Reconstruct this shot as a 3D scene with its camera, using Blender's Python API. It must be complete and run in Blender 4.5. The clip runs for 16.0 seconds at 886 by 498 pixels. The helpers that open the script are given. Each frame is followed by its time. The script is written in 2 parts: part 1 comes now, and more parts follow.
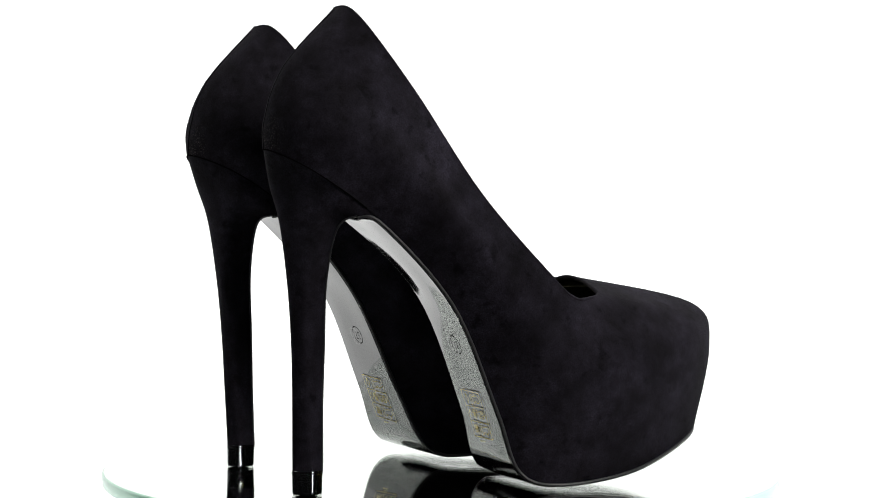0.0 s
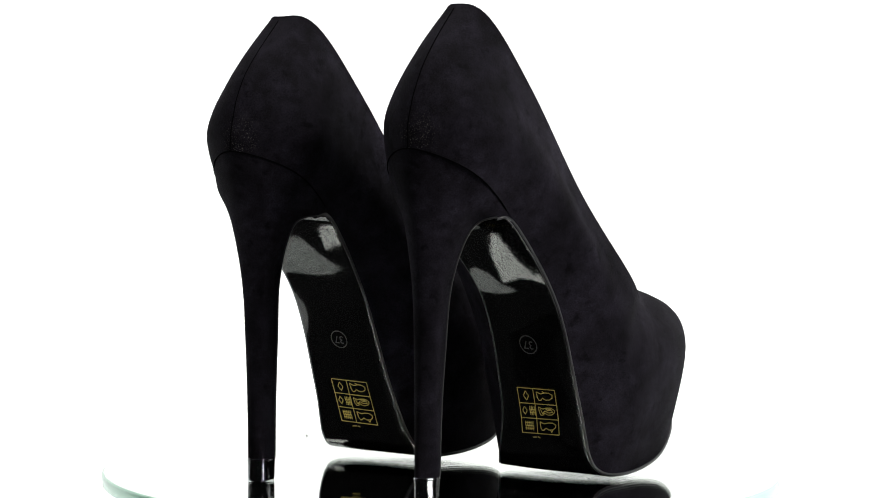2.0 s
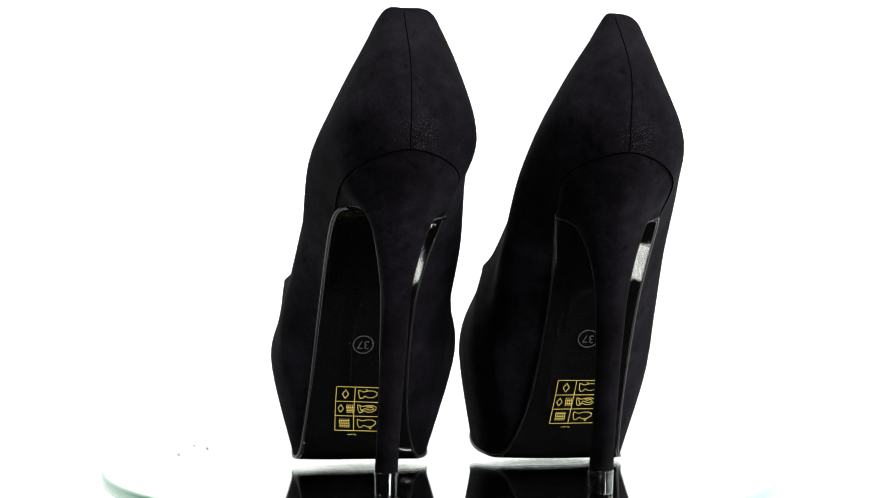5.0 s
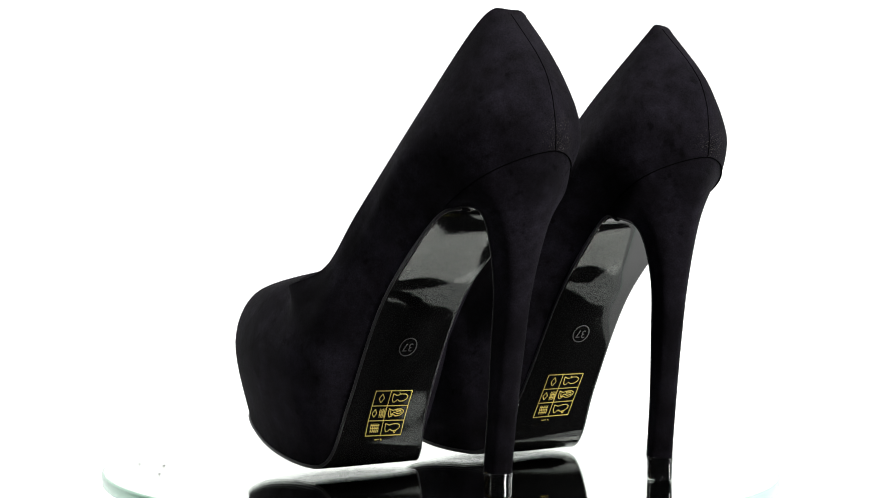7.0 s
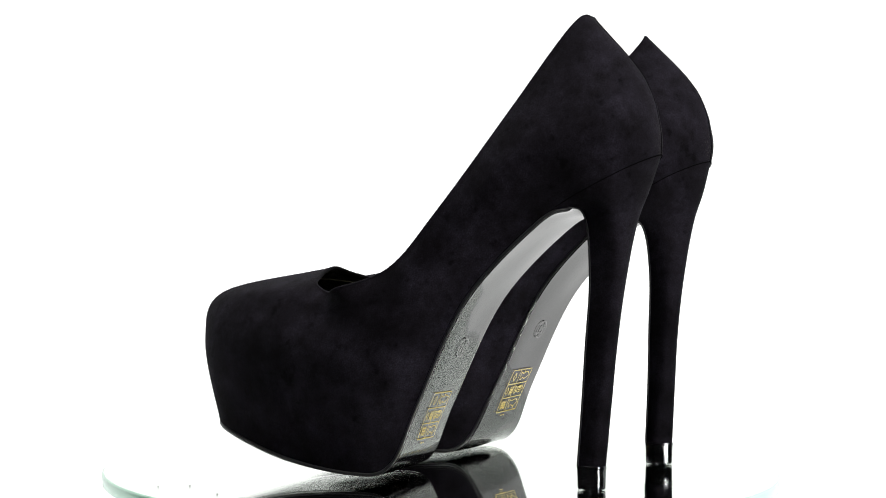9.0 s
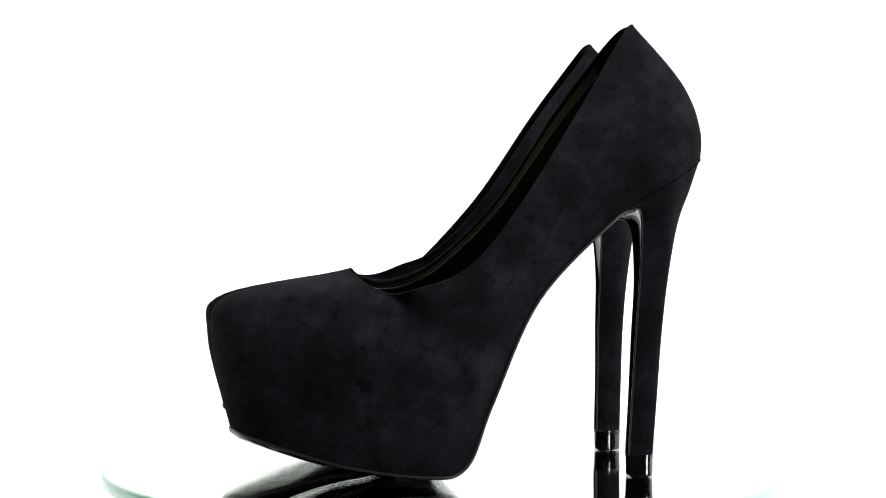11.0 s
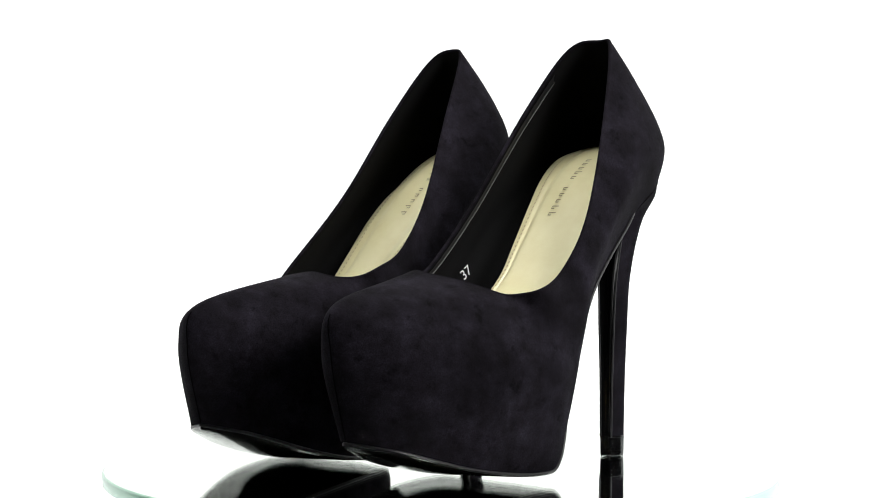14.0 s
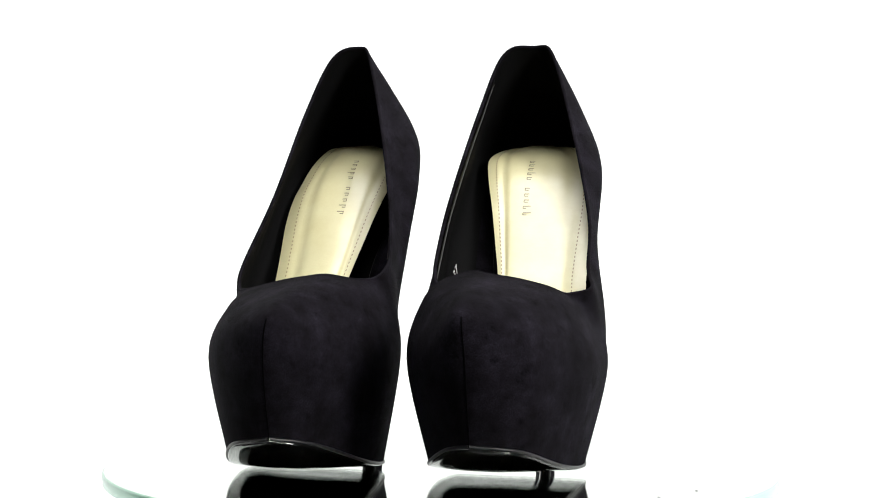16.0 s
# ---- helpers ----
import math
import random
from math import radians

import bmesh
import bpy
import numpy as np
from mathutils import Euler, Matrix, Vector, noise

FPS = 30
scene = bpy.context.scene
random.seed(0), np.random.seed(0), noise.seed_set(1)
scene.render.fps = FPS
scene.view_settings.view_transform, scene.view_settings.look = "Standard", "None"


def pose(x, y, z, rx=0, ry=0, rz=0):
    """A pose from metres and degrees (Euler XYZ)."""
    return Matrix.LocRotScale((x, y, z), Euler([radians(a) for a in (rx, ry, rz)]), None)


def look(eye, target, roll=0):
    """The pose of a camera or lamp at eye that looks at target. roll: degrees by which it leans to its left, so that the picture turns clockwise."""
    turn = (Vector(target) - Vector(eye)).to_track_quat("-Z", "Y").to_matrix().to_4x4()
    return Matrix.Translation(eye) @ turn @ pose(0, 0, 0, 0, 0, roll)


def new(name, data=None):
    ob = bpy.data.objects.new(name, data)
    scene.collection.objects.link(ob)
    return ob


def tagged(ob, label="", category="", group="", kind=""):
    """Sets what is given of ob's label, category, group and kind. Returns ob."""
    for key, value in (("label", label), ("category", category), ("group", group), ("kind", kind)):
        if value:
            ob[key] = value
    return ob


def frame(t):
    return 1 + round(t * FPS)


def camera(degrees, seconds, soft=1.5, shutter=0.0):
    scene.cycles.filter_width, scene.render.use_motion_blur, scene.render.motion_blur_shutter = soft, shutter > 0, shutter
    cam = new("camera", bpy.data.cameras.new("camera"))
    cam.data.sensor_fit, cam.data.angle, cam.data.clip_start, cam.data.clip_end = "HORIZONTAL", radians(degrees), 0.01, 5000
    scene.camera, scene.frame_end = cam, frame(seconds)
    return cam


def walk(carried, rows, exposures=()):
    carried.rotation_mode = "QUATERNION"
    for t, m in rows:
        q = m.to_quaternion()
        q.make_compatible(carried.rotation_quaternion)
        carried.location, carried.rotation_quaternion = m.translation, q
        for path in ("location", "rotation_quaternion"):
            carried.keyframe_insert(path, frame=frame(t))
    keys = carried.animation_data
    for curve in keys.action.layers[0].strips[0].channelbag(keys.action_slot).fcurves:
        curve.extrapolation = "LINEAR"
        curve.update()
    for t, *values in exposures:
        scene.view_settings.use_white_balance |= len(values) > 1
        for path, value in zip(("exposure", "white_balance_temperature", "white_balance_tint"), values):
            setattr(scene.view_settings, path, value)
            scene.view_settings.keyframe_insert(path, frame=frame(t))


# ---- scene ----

K = 0.9  # metres per plan unit
SECONDS = 16.0
SPEED = 14.53  # degrees per second, counter-clockwise from above

# camera on a tripod, level with the shoes
EYE = Vector((0.0, -1.0, 0.1393)) * K
PITCH, ROLL = 1.023, 0.448
cam = camera(27.83, SECONDS, soft=1.0)
CAM_POSE = Matrix.Translation(EYE) @ pose(0, 0, 0, 90 - PITCH, 0, 0) @ pose(0, 0, 0, 0, 0, ROLL)
walk(cam, [(0.0, CAM_POSE), (SECONDS, CAM_POSE)])

# ---------------------------------------------------------------- light
world = bpy.data.worlds.new("studio_dark")
world.use_nodes = True
world.node_tree.nodes["Background"].inputs[0].default_value = (0.02, 0.02, 0.021, 1)
world.node_tree.nodes["Background"].inputs[1].default_value = 1.0
scene.world = world


def softbox(name, eye, target, w, h, watts):
    d = bpy.data.lights.new(name, "AREA")
    d.shape, d.size, d.size_y, d.energy = "RECTANGLE", w, h, watts
    d.color = (1.0, 0.99, 0.97)
    ob = new(name, d)
    ob.matrix_world = look(eye, target)
    return ob


softbox("overhead_softbox", (0.05, 0.05, 1.25), (0, 0, 0.1), 0.66, 0.5, 12.8)
softbox("left_softbox", (-0.79, -0.40, 0.79), (0, 0, 0.02), 0.21, 0.10, 0.95)
softbox("right_softbox", (1.04, -0.98, 0.74), (0, 0, 0.1), 0.40, 0.6, 24)
softbox("rear_left_softbox", (-0.69, 0.62, 1.32), (0, 0, 0.05), 0.34, 0.34, 1.0)
softbox("rear_right_softbox", (0.80, 0.52, 1.30), (0, 0, 0.05), 0.34, 0.34, 0.7)


# ---------------------------------------------------------------- materials
def material(name, colour, rough=0.5, metal=0.0, **more):
    m = bpy.data.materials.new(name)
    m.use_nodes = True
    b = m.node_tree.nodes["Principled BSDF"]
    b.inputs["Base Color"].default_value = (*colour, 1)
    b.inputs["Roughness"].default_value = rough
    b.inputs["Metallic"].default_value = metal
    for k, v in more.items():
        b.inputs[k.replace("_", " ")].default_value = v
    return m


def nodes_of(m):
    t = m.node_tree
    return t, t.nodes["Principled BSDF"]


def noise_node(t, scale, detail=4.0, rough=0.55):
    co = t.nodes.new("ShaderNodeTexCoord")
    n = t.nodes.new("ShaderNodeTexNoise")
    n.inputs["Scale"].default_value, n.inputs["Detail"].default_value, n.inputs["Roughness"].default_value = scale, detail, rough
    t.links.new(co.outputs["Object"], n.inputs["Vector"])
    return n


def ramp_node(t, source, stops):
    r = t.nodes.new("ShaderNodeValToRGB")
    e = r.color_ramp.elements
    while len(e) < len(stops):
        e.new(0.5)
    for q, (p, c) in zip(e, stops):
        q.position, q.color = p, (*c, 1)
    t.links.new(source, r.inputs[0])
    return r


def bump_node(t, b, source, strength, distance):
    u = t.nodes.new("ShaderNodeBump")
    u.inputs["Strength"].default_value, u.inputs["Distance"].default_value = strength, distance
    t.links.new(source, u.inputs["Height"])
    t.links.new(u.outputs[0], b.inputs["Normal"])
    return u


def mix_colour(t, fac, a, c, mode="MIX"):
    m = t.nodes.new("ShaderNodeMix")
    m.data_type, m.blend_type = "RGBA", mode
    for sock, v in ((m.inputs[0], fac), (m.inputs[6], a), (m.inputs[7], c)):
        if isinstance(v, (int, float)):
            sock.default_value = v
        elif isinstance(v, tuple):
            sock.default_value = (*v, 1)
        else:
            t.links.new(v, sock)
    return m.outputs[2]


def suede(name, worn=False):
    """Black suede: brushed nap in soft patches, fine fibre grain."""
    m = material(name, (0.006, 0.005, 0.007), 0.9)
    t, b = nodes_of(m)
    broad = ramp_node(t, noise_node(t, 20, 4, 0.6).outputs[0], [(0.36, (0.24, 0.24, 0.24)), (0.66, (0.92, 0.92, 0.92))])
    mottle = ramp_node(t, noise_node(t, 75, 8, 0.72).outputs[0], [(0.34, (0.0055, 0.0047, 0.0062)), (0.52, (0.0140, 0.0122, 0.0176)), (0.72, (0.0270, 0.0238, 0.0350))])
    patch = mix_colour(t, 1.0, mottle.outputs[0], broad.outputs[0], "MULTIPLY")
    patch = mix_colour(t, 1.0, patch, (0.0012, 0.0010, 0.0012), "ADD")
    spots = ramp_node(t, noise_node(t, 130, 3, 0.6).outputs[0], [(0.60, (1, 1, 1)), (0.70, (0.42, 0.42, 0.42))])
    patch = mix_colour(t, 1.0, patch, spots.outputs[0], "MULTIPLY")
    fine = ramp_node(t, noise_node(t, 1500, 3, 0.7).outputs[0], [(0.3, (0.45, 0.45, 0.45)), (0.75, (1.5, 1.5, 1.5))])
    col = mix_colour(t, 1.0, patch, fine.outputs[0], "MULTIPLY")
    if worn:
        # scuffed glue specks just above the heel seam
        co = t.nodes.new("ShaderNodeTexCoord")
        d = t.nodes.new("ShaderNodeVectorMath")
        d.operation = "DISTANCE"
        t.links.new(co.outputs["Object"], d.inputs[0])
        d.inputs[1].default_value = (0.012 * K, -0.031 * K, 0.179 * K)
        near = ramp_node(t, d.outputs["Value"], [(0.004, (1, 1, 1)), (0.013, (0, 0, 0))])
        specks = ramp_node(t, noise_node(t, 1700, 2, 0.8).outputs[0], [(0.58, (0, 0, 0)), (0.70, (1, 1, 1))])
        both = mix_colour(t, 1.0, near.outputs[0], specks.outputs[0], "MULTIPLY")
        col = mix_colour(t, both, col, (0.10, 0.09, 0.085))
    t.links.new(col, b.inputs["Base Color"])
    b.inputs["Specular IOR Level"].default_value = 0.05
    b.inputs["Sheen Weight"].default_value = 0.004
    b.inputs["Sheen Roughness"].default_value = 0.45
    b.inputs["Sheen Tint"].default_value = (0.75, 0.72, 1.0, 1)
    bump_node(t, b, noise_node(t, 2600, 3, 0.7).outputs[0], 0.5, 0.0004)
    return m


SUEDE = suede("black_suede", True)
HEEL_SUEDE = suede("black_heel_suede")
GLOSS = material("glossy_black_sole", (0.004, 0.004, 0.004), 0.05, IOR=1.5)
WELT = material("black_edge_paint", (0.008, 0.008, 0.009), 0.42)
# grey base paints in the glints of the raised glossy black relief
EMBOSS_GLINT = material("emboss_glint", (0.11, 0.11, 0.11), 0.2, IOR=1.6)
LINING = material("black_lining", (0.002, 0.002, 0.0022), 0.8, Specular_IOR_Level=0.12)
_t, _b = nodes_of(LINING)
bump_node(_t, _b, noise_node(_t, 1800, 3).outputs[0], 0.4, 0.0003)
THREAD = material("black_thread", (0.002, 0.002, 0.0022), 1.0, Specular_IOR_Level=0.0)
LEATHER_EDGE = material("black_leather_tape", (0.005, 0.005, 0.0055), 0.55)
TAPE_CUT = material("grey_cut_edge", (0.06, 0.06, 0.06), 0.5)
BEIGE = material("beige_insole", (0.80, 0.70, 0.48), 0.30)
_t, _b = nodes_of(BEIGE)
_c = ramp_node(_t, noise_node(_t, 60, 6, 0.65).outputs[0], [(0.3, (0.72, 0.66, 0.37)), (0.7, (0.78, 0.735, 0.45))])
_t.links.new(_c.outputs[0], _b.inputs["Base Color"])
bump_node(_t, _b, noise_node(_t, 900, 4, 0.7).outputs[0], 0.25, 0.0004)
STITCH = material("tan_thread", (0.42, 0.33, 0.19), 0.7)
STAMP = material("dark_gold_stamp", (0.20, 0.16, 0.085), 0.3)
STEEL = material("heel_tip_metal", (0.09, 0.09, 0.094), 0.12, 1.0)
GOLD = material("gold_print", (0.78, 0.60, 0.13), 0.4)
SILVER = material("silver_print", (0.8, 0.8, 0.8), 0.5)
DUST = material("grey_dust", (0.12, 0.12, 0.11), 0.9)
MIRROR = material("mirror_silvering", (0.95, 0.975, 0.94), 0.0, 1.0)
GLASS = material("clear_glass", (0.98, 1.0, 0.985), 0.0, IOR=1.45, Transmission_Weight=1.0)
FLOOR = material("dark_studio_floor", (0.05, 0.05, 0.052), 0.6)
EDGE = material("green_glass_edge", (0.42, 0.70, 0.55), 0.12)
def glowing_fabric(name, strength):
    """White diffuser cloth; its emission stands in for lamps lighting it from outside."""
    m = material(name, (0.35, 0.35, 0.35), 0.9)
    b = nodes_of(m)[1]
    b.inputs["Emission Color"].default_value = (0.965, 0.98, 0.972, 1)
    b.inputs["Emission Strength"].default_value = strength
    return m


GLOW_WHITE = glowing_fabric("white_glow", 0.95)
GLOW_SIDE_FABRIC = glowing_fabric("white_side_glow_fabric", 0.95)


# ---------------------------------------------------------------- mesh helpers
def part(name, bm, mat, parent=None, label="", smooth=True):
    me = bpy.data.meshes.new(name)
    bm.to_mesh(me)
    bm.free()
    for p in me.polygons:
        p.use_smooth = smooth
    me.materials.append(mat)
    ob = new(name, me)
    if parent:
        ob.parent = parent
    if label:
        ob["label"] = label
    return ob


def spline(pts, n, closed=False):
    """Points of a Catmull-Rom curve (centripetal feel by even steps) through pts, n steps a span."""
    pts = np.asarray(pts, float)
    m = len(pts)
    out = []
    for i in range(m if closed else m - 1):
        p = [pts[(i + k) % m] if closed else pts[min(max(i + k, 0), m - 1)] for k in (-1, 0, 1, 2)]
        for t in np.arange(n) / n:
            out.append(0.5 * (2 * p[1] + (p[2] - p[0]) * t + (2 * p[0] - 5 * p[1] + 4 * p[2] - p[3]) * t**2
                              + (3 * p[1] - p[0] - 3 * p[2] + p[3]) * t**3))
    if not closed:
        out.append(pts[-1])
    return np.array(out)


def grid_bm(rows, closed=False, flip=False):
    """A bmesh of quads over rows of points; closed joins each row's end to its start."""
    bm = bmesh.new()
    vs = [[bm.verts.new(Vector(p) * K) for p in row] for row in rows]
    n = len(rows[0])
    for a, b in zip(vs, vs[1:]):
        for i in range(n if closed else n - 1):
            j = (i + 1) % n
            q = (a[i], a[j], b[j], b[i])
            bm.faces.new(q[::-1] if flip else q)
    return bm


def tube_bm(pts, r, n=6, closed=False):
    """A tube of radius r along pts, in plan units."""
    pts = np.asarray(pts, float)
    rows = []
    up = None
    for i, p in enumerate(pts):
        a = pts[(i - 1) % len(pts)] if closed else pts[max(i - 1, 0)]
        c = pts[(i + 1) % len(pts)] if closed else pts[min(i + 1, len(pts) - 1)]
        d = (c - a) / (np.linalg.norm(c - a) + 1e-12)
        if up is None:
            up = np.array((0.31, 0.2, 0.93))
        up = up - d * (up @ d)
        up /= np.linalg.norm(up)
        s = np.cross(d, up)
        rows.append([p + r * (math.cos(2 * math.pi * k / n) * up + math.sin(2 * math.pi * k / n) * s) for k in range(n)])
    if closed:
        rows.append(rows[0])
    return grid_bm(rows, True)


# ---------------------------------------------------------------- the shoe's form, in plan units
# stations from the toe round a side to the back of the heel: half width, length, height
# BEGIN TABLES
SHAPE_A = {
    "feather": [(-.0054, .2208, .0270), (.0186, .2072, .0234), (.0326, .1642, .0114), (.0380, .1196, .0058), (.0354, .0992, .0108), (.0330, .0860, .0422), (.0314, .0612, .0968), (.0308, .0222, .1378), (.0268, -.0138, .1604), (0, -.0328, .1718)],
    "feather_inner": [(.0204, .2050, .0230), (.0384, .1640, .0104), (.0382, .1248, .0052), (.0278, .1040, .0088), (.0204, .0882, .0398), (.0188, .0600, .0966), (.0246, .0224, .1372), (.0274, -.0124, .1610)],
    "wall": [(-.0044, .2308, .0700), (.0274, .2118, .0666), (.0472, .1664, .0620), (.0528, .1232, .0596), (.0502, .1028, .0632), (.0482, .0906, .0814), (.0423, .0657, .1196), (.0430, .0292, .1654), (.0297, -.0173, .1841), (0, -.0316, .1878)],
    "wall_inner": [(.0284, .2108, .0682), (.0482, .1650, .0642), (.0516, .1236, .0628), (.0452, .1052, .0660), (.0407, .0930, .0832), (.0408, .0660, .1196), (.0370, .0263, .1590), (.0341, -.0126, .1823)],
    "shoulder": [(-.0054, .2236, .0962), (.0200, .2038, .0944), (.0356, .1666, .0940), (.0444, .1322, .0880), (.0486, .1165, .0915), (.0470, .0956, .1015), (.0431, .0703, .1315), (.0376, .0348, .1819), (.0225, -.0031, .2168), (.0008, -.0226, .2145)],
    "shoulder_inner": [(.0180, .2046, .0960), (.0370, .1672, .0962), (.0452, .1329, .0921), (.0458, .1157, .0953), (.0443, .0994, .1053), (.0426, .0700, .1358), (.0337, .0334, .1829), (.0260, -.0013, .2164)],
    "topline": [(-.0028, .1582, .1098), (.0124, .1544, .1072), (.0264, .1496, .1034), (.0361, .1373, .0989), (.0471, .1259, .1017), (.0424, .0992, .1125), (.0408, .0741, .1413), (.0279, .0392, .1948), (.0126, .0084, .2436), (.0033, .0050, .2413)],
    "topline_inner": [(.0132, .1570, .1112), (.0270, .1522, .1074), (.0361, .1384, .1038), (.0412, .1224, .1069), (.0436, .1041, .1173), (.0410, .0731, .1490), (.0280, .0393, .2025), (.0150, .0086, .2435)],
    # heel levels from the seat down: front corner, side, back
    "heel": [
        [(.0246, .0080, .1446), (.0250, -.0130, .1522), (0, -.0268, .1550)],
        [(.0144, .0022, .1390), (.0146, -.0136, .1364), (0, -.0200, .1358)],
        [(.0070, .0016, .1070), (.0072, -.0116, .1058), (0, -.0146, .1050)],
        [(.0052, .0036, .0742), (.0064, -.0078, .0740), (0, -.0114, .0742)],
        [(.0042, .0052, .0432), (.0058, -.0050, .0430), (0, -.0092, .0432)],
        [(.0038, .0070, .0116), (.0056, -.0028, .0116), (0, -.0068, .0116)],
    ],
}
SHAPE_B = {
    "feather": [(-.0030, .2250, .0284), (.0216, .2086, .0228), (.0376, .1658, .0086), (.0412, .1208, .0036), (.0346, .0990, .0098), (.0326, .0858, .0416), (.0318, .0600, .0954), (.0296, .0214, .1358), (.0272, -.0138, .1602), (0, -.0308, .1718)],
    "feather_inner": [(.0216, .2064, .0238), (.0386, .1644, .0102), (.0376, .1250, .0050), (.0276, .1052, .0088), (.0182, .0906, .0410), (.0160, .0634, .0986), (.0234, .0246, .1378), (.0262, -.0102, .1612)],
    "wall": [(-.0042, .2346, .0700), (.0270, .2112, .0676), (.0478, .1654, .0630), (.0542, .1222, .0604), (.0516, .1026, .0638), (.0497, .0907, .0823), (.0466, .0654, .1192), (.0420, .0267, .1584), (.0303, -.0137, .1834), (0, -.0307, .1868)],
    "wall_inner": [(.0284, .2118, .0686), (.0480, .1652, .0644), (.0486, .1238, .0632), (.0422, .1054, .0664), (.0398, .0934, .0836), (.0411, .0667, .1202), (.0416, .0293, .1606), (.0324, -.0065, .1878)],
    "shoulder": [(-.0066, .2260, .0930), (.0184, .2042, .0898), (.0352, .1662, .0908), (.0448, .1319, .0878), (.0476, .1152, .0903), (.0501, .0996, .1005), (.0433, .0685, .1364), (.0337, .0327, .1820), (.0214, -.0014, .2152), (.0010, -.0216, .2155)],
    "shoulder_inner": [(.0184, .2052, .0950), (.0372, .1672, .0964), (.0454, .1331, .0931), (.0452, .1167, .0975), (.0423, .0989, .1074), (.0392, .0714, .1359), (.0326, .0352, .1822), (.0215, .0005, .2175)],
    "topline": [(-.0030, .1524, .1068), (.0114, .1498, .1042), (.0258, .1468, .1006), (.0360, .1374, .0985), (.0440, .1224, .0986), (.0469, .1062, .1103), (.0371, .0708, .1509), (.0256, .0374, .2021), (.0129, .0095, .2414), (-.0036, .0082, .2429)],
    "topline_inner": [(.0156, .1512, .1082), (.0296, .1496, .1060), (.0391, .1387, .1056), (.0430, .1243, .1109), (.0406, .1030, .1203), (.0347, .0752, .1487), (.0221, .0400, .1998), (.0080, .0069, .2414)],
    # heel levels from the seat down: front corner, side, back
    "heel": [
        [(.0262, .0086, .1394), (.0240, -.0094, .1522), (0, -.0272, .1550)],
        [(.0156, .0024, .1330), (.0156, -.0102, .1364), (0, -.0216, .1358)],
        [(.0066, .0010, .1070), (.0086, -.0106, .1058), (0, -.0168, .1050)],
        [(.0040, .0016, .0742), (.0066, -.0094, .0740), (0, -.0140, .0742)],
        [(.0030, .0018, .0432), (.0060, -.0074, .0430), (0, -.0130, .0432)],
        [(.0032, .0024, .0116), (.0062, -.0046, .0116), (0, -.0122, .0116)],
    ],
}
# shoe places: across, along, yaw in degrees, lean
PLACE_A = (-0.0547, -0.0987, 5.92, 0.042)
PLACE_B = (0.0544, -0.1086, 5.86, 0.040)
# END TABLES
# insole: along, height, outer and inner half width
INSOLE = [(-.0235, .1838, .004, .004), (-.018, .1840, .013, .0125), (-.008, .1826, .0225, .0215), (.010, .1764, .0315, .0275), (.030, .1645, .037, .025),
          (.050, .1470, .0385, .020), (.070, .1270, .037, .0153), (.090, .1075, .036, .011), (.115, .091, .037, .009), (.140, .080, .030, .009)]
NU, NV = 8, 8


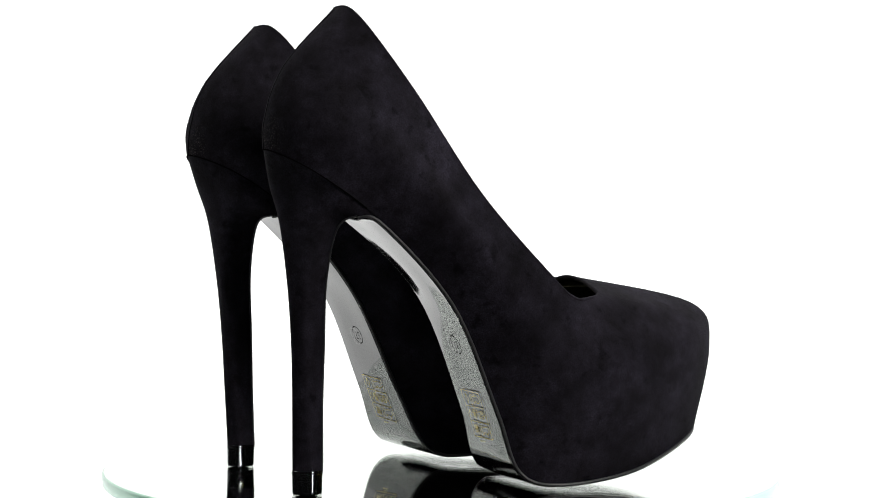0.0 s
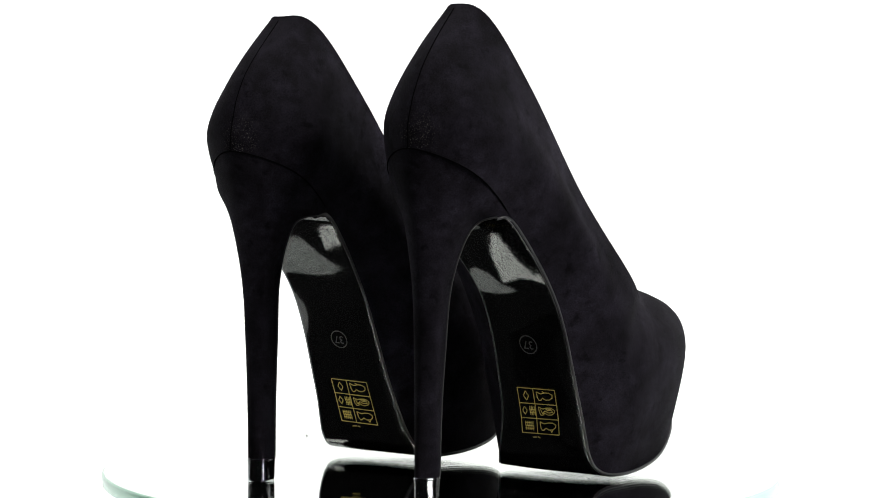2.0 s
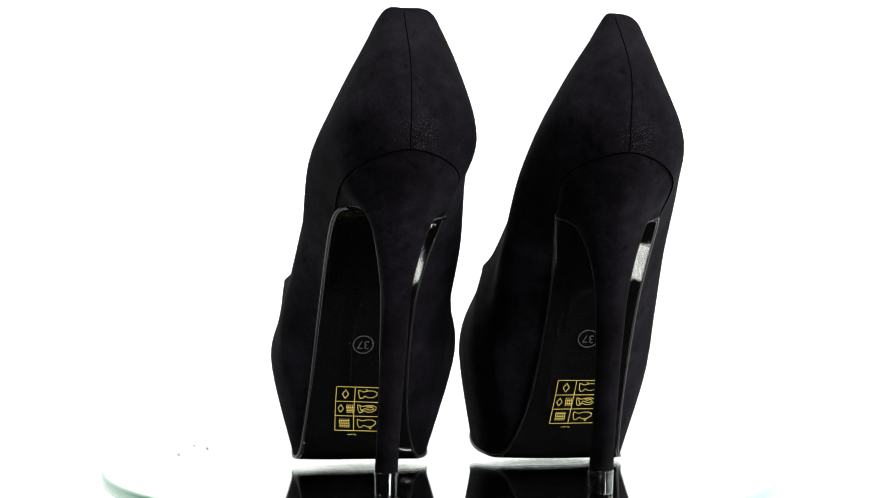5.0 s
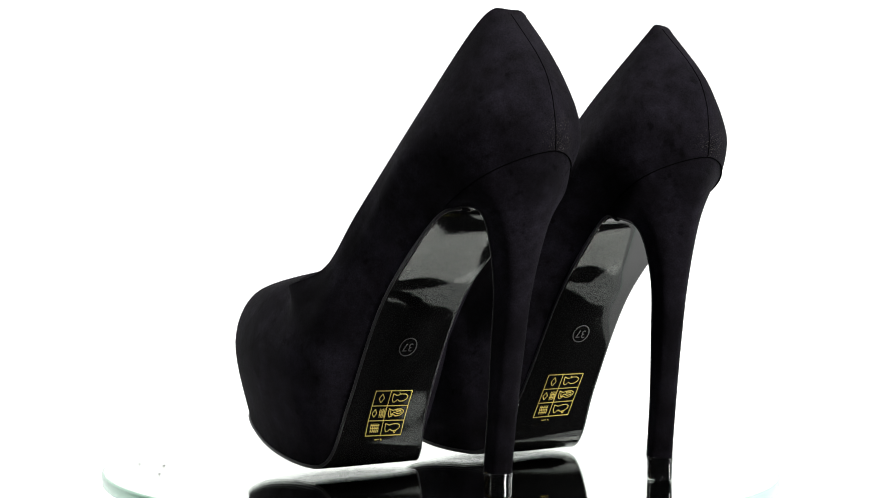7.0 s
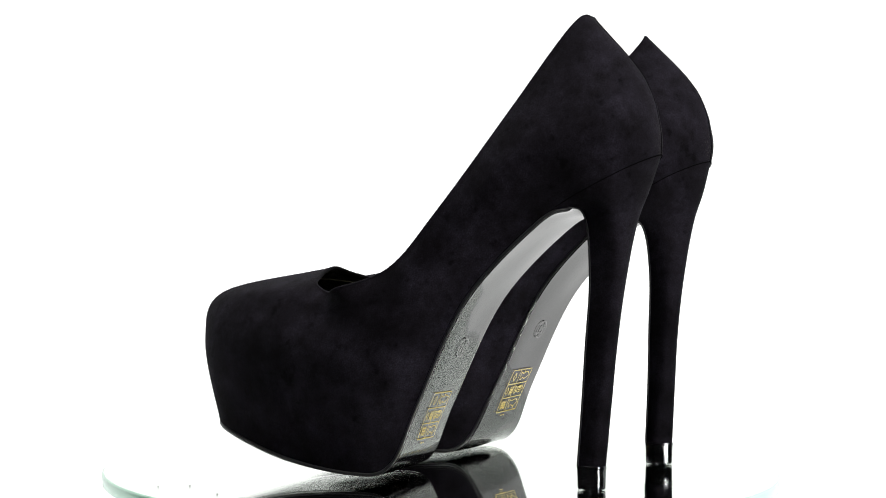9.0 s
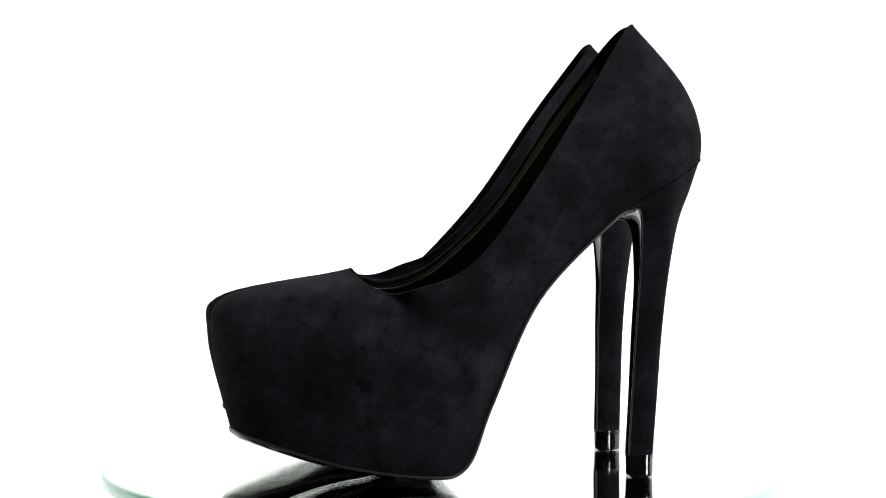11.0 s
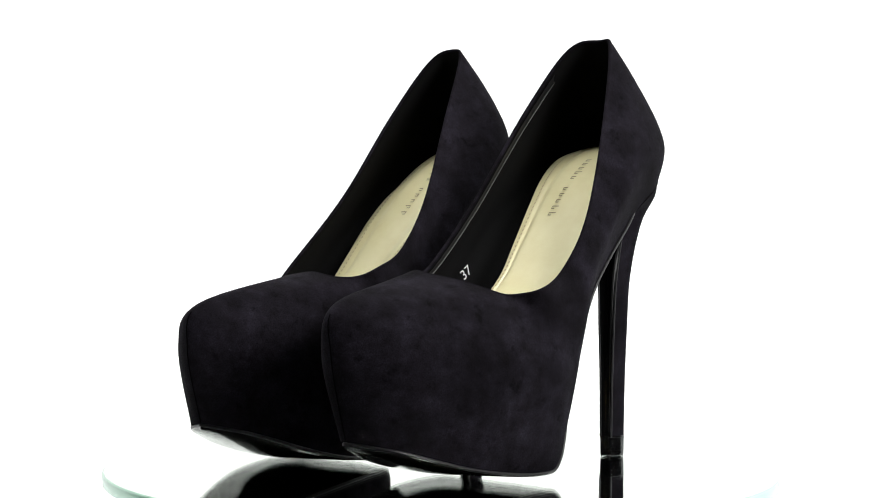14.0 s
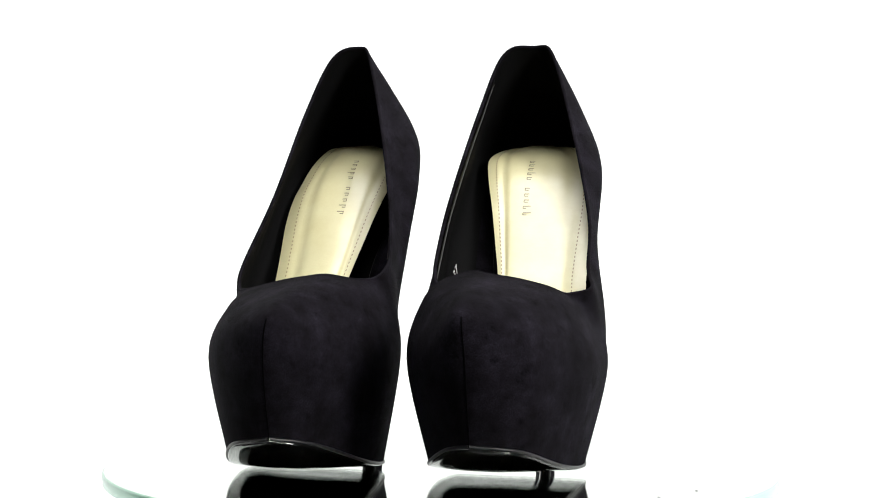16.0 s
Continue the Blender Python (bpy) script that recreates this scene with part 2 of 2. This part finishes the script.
class Form:
    """The surfaces of one shoe; side is +1 where the outer side lies at +x."""

    def __init__(self, side, slant, shape):
        self.side, self.slant, self.shape = side, slant, shape
        tables = [(shape[k], shape[k + "_inner"]) for k in ("feather", "wall", "shoulder", "topline")]
        FEATHER, FEATHER_INNER = tables[0]
        rings = [[self.at(*p) for p in o] + [self.at(-p[0], p[1], p[2]) for p in i[::-1]] for o, i in tables]
        mer = [spline(m, NV) for m in zip(*rings)]
        self.rows = np.array([spline([m[k] for m in mer], NU, True) for k in range(len(mer[0]))])
        self.round_back()
        du = np.roll(self.rows, -1, 1) - np.roll(self.rows, 1, 1)
        dv = np.gradient(self.rows, axis=0)
        n = np.cross(du, dv) * -side
        self.normals = n / (np.linalg.norm(n, axis=2, keepdims=True) + 1e-12)
        # sole edges from the toe to the arch, outer and inner, in even steps
        self.out = spline([self.at(*p) for p in FEATHER[:8]] + [self.heel_at(0, 0, 1)], NU)
        self.inn = spline([self.at(*FEATHER[0])] + [self.at(-p[0], p[1], p[2]) for p in FEATHER_INNER[:7]] + [self.heel_at(0, 0, -1)], NU)
        mid = (self.out + self.inn) / 2
        d = np.gradient(mid, axis=0)
        d[:, 0] = 0
        across = np.array((1.0, 0, 0))
        n = np.cross(d, across)
        self.down = n / np.linalg.norm(n, axis=1, keepdims=True)
        if self.down[10][2] > 0:
            self.down = -self.down

    def round_back(self):
        """Rounds the counter towards the top of the back."""
        rows, back = self.rows, 9 * NU
        m, last = rows.shape[1], len(rows) - 1
        near = [(back + j) % m for j in range(-14, 15)]
        fore, aft = [(i - 1) % m for i in near], [(i + 1) % m for i in near]
        w = np.array([[.5 * math.cos(math.pi * j / 30) ** 2] for j in range(-14, 15)])
        for k, row in enumerate(rows):
            for _ in range(2 * int(round(14 * max(0, (k / last - .45) / .55)))):
                row[near] = row[near] * (1 - w) + w * (row[fore] + row[aft]) / 2

    def at(self, w, y, z):
        return np.array((self.side * w + self.slant * z, y, z))

    def heel_at(self, level, k, half):
        w, y, z = self.shape["heel"][level][k]
        # the inner corner of one heel sits lower under the arch
        return self.at(half * w, y, z - (.0050 if half < 0 and k == 0 and level < 2 and self.side < 0 else 0))

    def sole(self, x, z, lift=0.0):
        """The point of the sole's slope at x from its centre line and height z."""
        n = range(3 * NU, len(self.out) - NU)
        zs = [(self.out[i][2] + self.inn[i][2]) / 2 for i in n]
        k = max(j for j, v in enumerate(zs[:-1]) if v <= z or j == 0)
        f = (z - zs[k]) / (zs[k + 1] - zs[k])
        i = n[k]
        a = self.out[i] * (1 - f) + self.out[i + 1] * f
        b = self.inn[i] * (1 - f) + self.inn[i + 1] * f
        p = (a + b) / 2
        q = a if (a[0] - p[0]) * x > 0 else b
        s = abs(x) / abs(q[0] - p[0])
        return p + (q - p) * s + self.down[i] * (0.0022 + lift)


def strip_bm(form, lines, width, lift):
    """Flat printed lines on the sole: polylines of (x, z), width in plan units."""
    bm = bmesh.new()
    for line in lines:
        for (x0, z0), (x1, z1) in zip(line, line[1:]):
            n = 3 if math.hypot(x1 - x0, z1 - z0) > 0.006 else 1
            dx, dz = x1 - x0, z1 - z0
            s = width / 2 / (math.hypot(dx, dz) + 1e-9)
            ends = []
            for k in range(n + 1):
                x, z = x0 + dx * k / n, z0 + dz * k / n
                ends.append([bm.verts.new(Vector(form.sole(x + e * -dz * s, z + e * dx * s, lift)) * K) for e in (-1, 1)])
            for (a, b), (c, d) in zip(ends, ends[1:]):
                bm.faces.new((a, b, d, c))
    return bm


def label_lines(x0, z0):
    """The printed material label: a frame of two by three cells with small signs."""
    w, h = .0245, .0250
    lines = [[(x0, z0), (x0 + w, z0), (x0 + w, z0 + h), (x0, z0 + h), (x0, z0)]]
    lines += [[(x0 + w * .42, z0), (x0 + w * .42, z0 + h)]]
    lines += [[(x0, z0 + h * f), (x0 + w, z0 + h * f)] for f in (1 / 3, 2 / 3)]

    def cell(cx, cz, pts, s=1.0):
        lines.append([(x0 + w * (cx + px * s), z0 + h * (cz + pz * s)) for px, pz in pts])
    diamond = [(-.07, 0), (0, .10), (.07, 0), (0, -.10), (-.07, 0)]
    cell(.21, .835, diamond)
    cell(.12, .50, diamond, .9)
    for k in range(4):
        cell(.265 + k * .042, .5, [(0, -.10), (.012, -.03), (-.012, .03), (0, .10)])
    cell(.33, .5, [(-.08, .03), (.08, .03)])
    cell(.33, .5, [(-.08, -.04), (.08, -.04)])
    for k in range(5):
        cell(.11 + k * .05, .165, [(0, -.10), (.012, -.03), (-.012, .03), (0, .10)])
    for k in range(3):
        cell(.21, .105 + k * .06, [(-.12, 0), (.12, 0)])
    pump = [(-.21, .10), (-.20, -.02), (-.16, -.09), (-.11, -.08), (-.06, -.03), (.02, -.07), (.12, -.06), (.20, -.01), (.21, .05), (.13, .09), (.02, .09), (-.10, .06), (-.21, .10)]
    cell(.71, .835, pump)
    cell(.71, .835, [(-.05, .12), (0, .09)])
    cell(.71, .50, pump)
    cell(.71, .50, [(-.16, .06), (-.12, -.05), (-.05, .02), (.05, -.02), (.16, .0), (.12, .06), (0, .07)])
    cell(.71, .50, [(-.04, .09), (.02, .03), (.12, .05)])
    cell(.71, .165, pump)
    cell(.71, .165, [(.06, -.07), (.09, -.12), (.12, -.07)])
    cell(.38, -.09, [(-.10, 0), (.02, .01)])
    cell(.38, -.09, [(.05, .02), (.10, -.01)])
    return lines


def text_mesh(name, body, size, m, mat, parent, extrude=0.0):
    """Lettering in the built-in font, as a mesh, laid by the matrix m in metres."""
    cu = bpy.data.curves.new(name, "FONT")
    cu.body, cu.size, cu.align_x, cu.align_y, cu.extrude = body, size, "CENTER", "CENTER", extrude
    tmp = bpy.data.objects.new(name, cu)
    me = bpy.data.meshes.new_from_object(tmp)
    bpy.data.objects.remove(tmp)
    me.transform(m)
    me.materials.clear()
    me.materials.append(mat)
    ob = new(name, me)
    ob.parent = parent
    return ob


def basis(origin, right, up):
    """A matrix in metres from a place in plan units and two directions."""
    r = Vector(right).normalized()
    n = r.cross(Vector(up)).normalized()
    u = n.cross(r)
    m = Matrix((r, u, n)).transposed().to_4x4()
    m.translation = Vector(origin) * K
    return m


def build_shoe(side, slant, shape, label):
    shoe = new("platform_pump")
    tagged(shoe, label, "shoe", "pair of pumps")
    form = Form(side, slant, shape)
    rise = .0028 if side > 0 else 0.0
    FEATHER, FEATHER_INNER = shape["feather"], shape["feather_inner"]
    rows, nor = form.rows, form.normals
    upper = part("upper", grid_bm(rows, True, side < 0), SUEDE, shoe)
    lining = part("lining", grid_bm((rows - nor * .0018)[NV // 2:], True, side > 0), LINING, shoe, "smooth black lining")
    top = (rows[-1] * 2 - nor[-1] * .0018) / 2
    part("topline_edge", tube_bm(top, .0011, 8, True), HEEL_SUEDE, shoe)
    back, toe = 9 * NU, 0
    part("back_seam", tube_bm(rows[:-1, back], .00028), THREAD, upper, "stitched black back seam")
    part("toe_seam", tube_bm(rows[:2 * NV - 1, toe], .00028), THREAD, upper, "stitched black toe seam")
    seam = np.array([rows[0, i] for i in range(7 * NU + 2, 11 * NU - 1)])
    part("heel_seam", tube_bm(seam, .00028), THREAD, upper, "black seam above the heel")
    # leather tape inside the inner topline
    n = rows.shape[1]
    along = [(back + j) % n for j in range(2 * NU - 4, 8 * NU)]
    tape = [[rows[-k, j] - nor[-k, j] * .0026 for k in (2, 3, 4)] for j in along]
    tape_strip = part("tape", grid_bm(tape, False, side < 0), LEATHER_EDGE, lining, "narrow black leather reinforcing tape")
    cut = [tape[0][1] - (0, 0, .002)] + [r[2] - nor[-4, j] * .0003 for r, j in zip(tape, along)]
    part("cut_edge", tube_bm(cut, .00034), TAPE_CUT, tape_strip, "grey cut edge of the tape")
    # heel, its breast and tip
    lev = []
    for i in range(6):
        lev.append([form.heel_at(i, 0, 1), form.heel_at(i, 1, 1), form.heel_at(i, 2, 1), form.heel_at(i, 1, -1), form.heel_at(i, 0, -1)])
    seat = [rows[0, i] - nor[0, i] * .0002 + (0, 0, .0008) for i in range(7 * NU, 11 * NU + 1)]
    heelrows = [seat] + [spline(p, NU) for p in lev]
    cols = [spline([r[i] for r in heelrows], 6) for i in range(len(heelrows[0]))]
    hr = np.array([[c[k] for c in cols] for k in range(len(cols[0]))])
    heel = part("heel", grid_bm(hr, False, side > 0), HEEL_SUEDE, shoe, "slim suede-covered stiletto heel")
    front = []
    for k, r in enumerate(hr[6:]):
        a, b = r[0], r[-1]
        dip = .0018 * min(1, k / 6)
        dome = .0060 * max(0, 1 - k / 8) ** 2
        front.append([a + (b - a) * u + np.array((0, -dip * math.sin(math.pi * u) - .0003 * (0 < u < 1), dome * math.sin(math.pi * u))) for u in np.linspace(0, 1, 9)])
    part("breast", grid_bm(front, False, side < 0), GLOSS, heel, "glossy black inner face of the heel")
    for e in (0, -1):
        part("edge_cord", tube_bm(hr[6:, e], .0006), WELT, heel)
    last = [p for p in hr[-1]] + [front[-1][k] for k in range(7, 0, -1)]
    mid = np.mean(last, axis=0)
    def tip(z, f):
        return [np.array((mid[0] + (p[0] - mid[0]) * f, mid[1] + (p[1] - mid[1]) * f, z)) for p in last]
    z0 = hr[-1][0][2]
    part("heel_tip", grid_bm([tip(z0 + .001, .9), tip(z0, 1.05), tip(z0 - .0012, 1.06), tip(z0 - .0016, 1.02), tip(.0012, 1.0), tip(.0002, .97), tip(0, .9), tip(0, .02)], True, side > 0), STEEL, shoe, "polished steel-grey heel tip")
    # outsole with a rounded rim
    sole = []
    for k, (a, b, d) in enumerate(zip(form.out, form.inn, form.down)):
        dome = .0060 * max(0, (k - (len(form.out) - 1 - NU)) / NU) ** 2
        toe_depth = .0030 * math.sin(math.pi * k / (2.7 * NU)) ** .8 if k < 2.7 * NU else 0
        line = [a, a + (b - a) * .004 + d * .0012]
        for u in (.012, .02, .035, .06, .15, .3, .5, .7, .85, .94, .965, .98, .988):
            line.append(a + (b - a) * u + d * (.0019 + (.0003 - dome + .00030 * math.sin(k * .34 + 4 * u + side) + .00014 * math.sin(k * .6 - 6 * u)) * math.sin(math.pi * u) + toe_depth * math.sin(math.pi * u) ** .55))
        sole.append(line + [b + (a - b) * .004 + d * .0012, b])
    outsole = part("outsole", grid_bm(sole, False, side > 0), GLOSS, shoe, "glossy black outsole with gold printed label")
    for edge in (form.out, form.inn):
        part("edge_cord", tube_bm(edge + form.down * .0007, .0009), WELT, outsole)
    part("printed_label", strip_bm(form, label_lines(-.0125, .0225 + rise), .00046, .0005), GOLD, outsole, "gold printed label with material signs")
    ringp = [(.0054 * math.cos(a), .0715 + rise + .0048 * math.sin(a)) for a in np.linspace(0, 2 * math.pi, 33)]
    part("size_ring", strip_bm(form, [ringp], .0006, .0006), EMBOSS_GLINT, outsole)
    zc = .0715 + rise
    c, up, rt = form.sole(0, zc, .0006), form.sole(0, zc + .0035, .0006) - form.sole(0, zc, .0006), form.sole(.002, zc) - form.sole(-.002, zc)
    text_mesh("size_mark", "37", .0068 * K, basis(c, -rt, -up), EMBOSS_GLINT, outsole)
    m = rows.shape[1]
    base = [[p + (q - p) * u for u in np.linspace(0, 1, 5)] for p, q in ((rows[0, i] + (0, 0, .0006), rows[0, (m - i) % m] + (0, 0, .0006)) for i in range(1, 9 * NU))]
    part("insole_board", grid_bm(base, False, side < 0), LINING, shoe, "black board under the insole")
    # insole with stitching and a stamped mark
    mid = spline(INSOLE, 6)
    us = np.linspace(-1, 1, 33)
    def lean(u, y):
        if u <= 0:
            return .0050 if side > 0 else .0020
        return .0008 + (.0100 * min(1, max(0, (y + .005) / .03)) if side > 0 else 0)
    def pad(i, u, lift=0.0):
        k = min(int(i), len(mid) - 2)
        y, z, wo, wi = mid[k] + (mid[k + 1] - mid[k]) * (i - k)
        return form.at((wo * (.93 if side > 0 else 1.09) if u > 0 else wi) * u, y, z - lean(u, y) * u * u - .0015 * max(0, 1 - abs(abs(u) - .64) / .16) ** 1.5 + lift)
    insole = part("insole", grid_bm([[pad(i, u) for u in us] for i in range(len(mid))], False, side < 0), BEIGE, shoe, "beige leather insole with stitched edge")
    bm = bmesh.new()
    path = [pad(i, .80, .0004) for i in range(7, 50)][::-1] + [pad(7, u, .0004) for u in np.linspace(.7, -.7, 14)] + [pad(i, -.80, .0004) for i in range(7, 50)]
    path = spline(path, 3)
    for i in range(0, len(path) - 2, 2):
        d = path[i + 1] - path[i]
        s = np.cross(d, (0, .6, .8))
        s = s / (np.linalg.norm(s) + 1e-9) * .0003
        bm.faces.new([bm.verts.new(Vector(q) * K) for q in (path[i] - s, path[i] + s, path[i + 1] + s, path[i + 1] - s)])
    part("stitching", bm, STITCH, insole, "tan stitching")
    bm = bmesh.new()
    rng = random.Random(5)
    for k in range(11):
        i = 20 + 1.15 * k
        if k == 5:
            continue
        tall = .10 if rng.random() < .35 else .06
        u0 = -.02 + rng.uniform(-.01, .01)
        for lo, hi, at0, at1 in ((-.045, tall, .0, .14), (-.045, .045, .42, .55), (-.045, -.025, .14, .5)):
            bm.faces.new([bm.verts.new(Vector(pad(i + at, u0 + u, .0004)) * K) for at, u in ((at0, lo), (at0, hi), (at1, hi), (at1, lo))])
    part("stamped_mark", bm, STAMP, insole, "dark gold stamped mark")
    # size printed inside the lining on the inner side
    if side < 0:
        at = np.array((.0406, .0948, .1032))
        text_mesh("size_print", "-32  37", .0082 * K, basis(at, (-.10, -.80, .62), (.10, .62, .80)), SILVER, lining)
    return shoe


def build_turntable():
    table = new("turntable")
    tagged(table, "round mirrored glass turntable disc with pale green edge", "turntable")
    R, n = 0.1871, 128
    def circle(r, z):
        return [(r * math.cos(2 * math.pi * i / n), r * math.sin(2 * math.pi * i / n), z) for i in range(n)]
    part("glass_face", grid_bm([circle(R - .0012, 0), circle(R * .6, 0), circle(.0001, 0)], True), GLASS, table, "clear glass face", smooth=False)
    part("mirror", grid_bm([circle(R - .0013, -.0045), circle(R * .6, -.0045), circle(.0001, -.0045)], True), MIRROR, table, "mirror silvering", smooth=False)
    # added glowing ring, no part of the disc: keeps the far rim white
    part("rim_glow_ring", grid_bm([circle(R - .0013, -.0001), circle(R - .0013, -.0047)], True), GLOW_WHITE, table, smooth=False)
    part("disc_edge", grid_bm([circle(R - .0012, .0), circle(R - .0004, -.0004), circle(R, -.0012), circle(R, -.006), circle(R - .001, -.007), circle(.05, -.007)], True, True), EDGE, table, "pale green glass edge")
    # the base glows too, by emission in its white material
    part("plinth", grid_bm([circle(.06, -.007), circle(.06, -.052)], True, True), GLOW_WHITE, table, "white self-glowing turning base")
    rng = random.Random(3)
    bm = bmesh.new()
    for x, y in ((-.125, .113), (-.119, .098), (-.1387, .0736)):
        r = rng.uniform(.0004, .0008)
        bmesh.ops.create_icosphere(bm, subdivisions=1, radius=r * K, matrix=Matrix.Translation(Vector((x, y, r * .5)) * K) @ Matrix.Diagonal((1.4, 1, .6, 1)))
    part("dust_specks", bm, DUST, table)["kind"] = "stuff"
    return table


def build_backdrop():
    prof = [(-.20, -.05), (.9, -.05), (1.25, 0.0), (1.5, .25), (1.55, .7), (1.55, 2.0)]
    p = spline(prof, 8)
    rows = [[(x, y, z) for x in np.linspace(-2.4, 2.4, 9)] for y, z in p]
    # the sweep's white comes from emission in its material
    ob = part("backdrop", grid_bm(rows, False), GLOW_WHITE)
    tagged(ob, "seamless white studio backdrop sweep, self-glowing", "backdrop", kind="structure")
    bm = bmesh.new()
    bmesh.ops.create_grid(bm, x_segments=1, y_segments=1, size=4, matrix=Matrix.Translation((0, 0, -.75)))
    floor = part("floor", bm, FLOOR, smooth=False)
    tagged(floor, "dark grey studio floor below the set", "floor", kind="structure")
    # self-glowing white diffuser sheets that close the tent at both sides, softly creased
    for side, name, front in ((-1, "wall_west", .80), (1, "wall_east", .12)):
        rows = []
        for z in np.linspace(-.05, 2.1, 30):
            rows.append([(side * (1.55 + .02 * math.sin(9 * y + 2 * z) + .015 * math.sin(17 * z + side)), y, z) for y in np.linspace(front, 1.6, 24)])
        ob = part(name, grid_bm(rows, False), GLOW_SIDE_FABRIC)
        tagged(ob, "self-glowing white diffuser sheet closing the light tent", "tent wall", kind="structure")


build_backdrop()
table = build_turntable()
shoe_a = build_shoe(-1, PLACE_A[3], SHAPE_A, "black suede platform pump with stiletto heel and silver size print inside")
shoe_b = build_shoe(1, PLACE_B[3], SHAPE_B, "black suede platform pump with stiletto heel and beige insole")
PLACES = [(shoe_a, *PLACE_A[:3]), (shoe_b, *PLACE_B[:3])]


def motions():
    steps = [i * 0.25 for i in range(int(SECONDS * 4) + 1)]
    for ob, x, y, yaw in PLACES:
        rows = []
        for t in steps:
            turn = Matrix.Rotation(radians(SPEED * (t - 4)), 4, "Z")
            rows.append((t, turn @ pose(x * K, y * K, 0, 0, 0, -yaw)))
        walk(ob, rows)
    walk(table, [(t, Matrix.Rotation(radians(SPEED * (t - 4)), 4, "Z")) for t in steps])


motions()
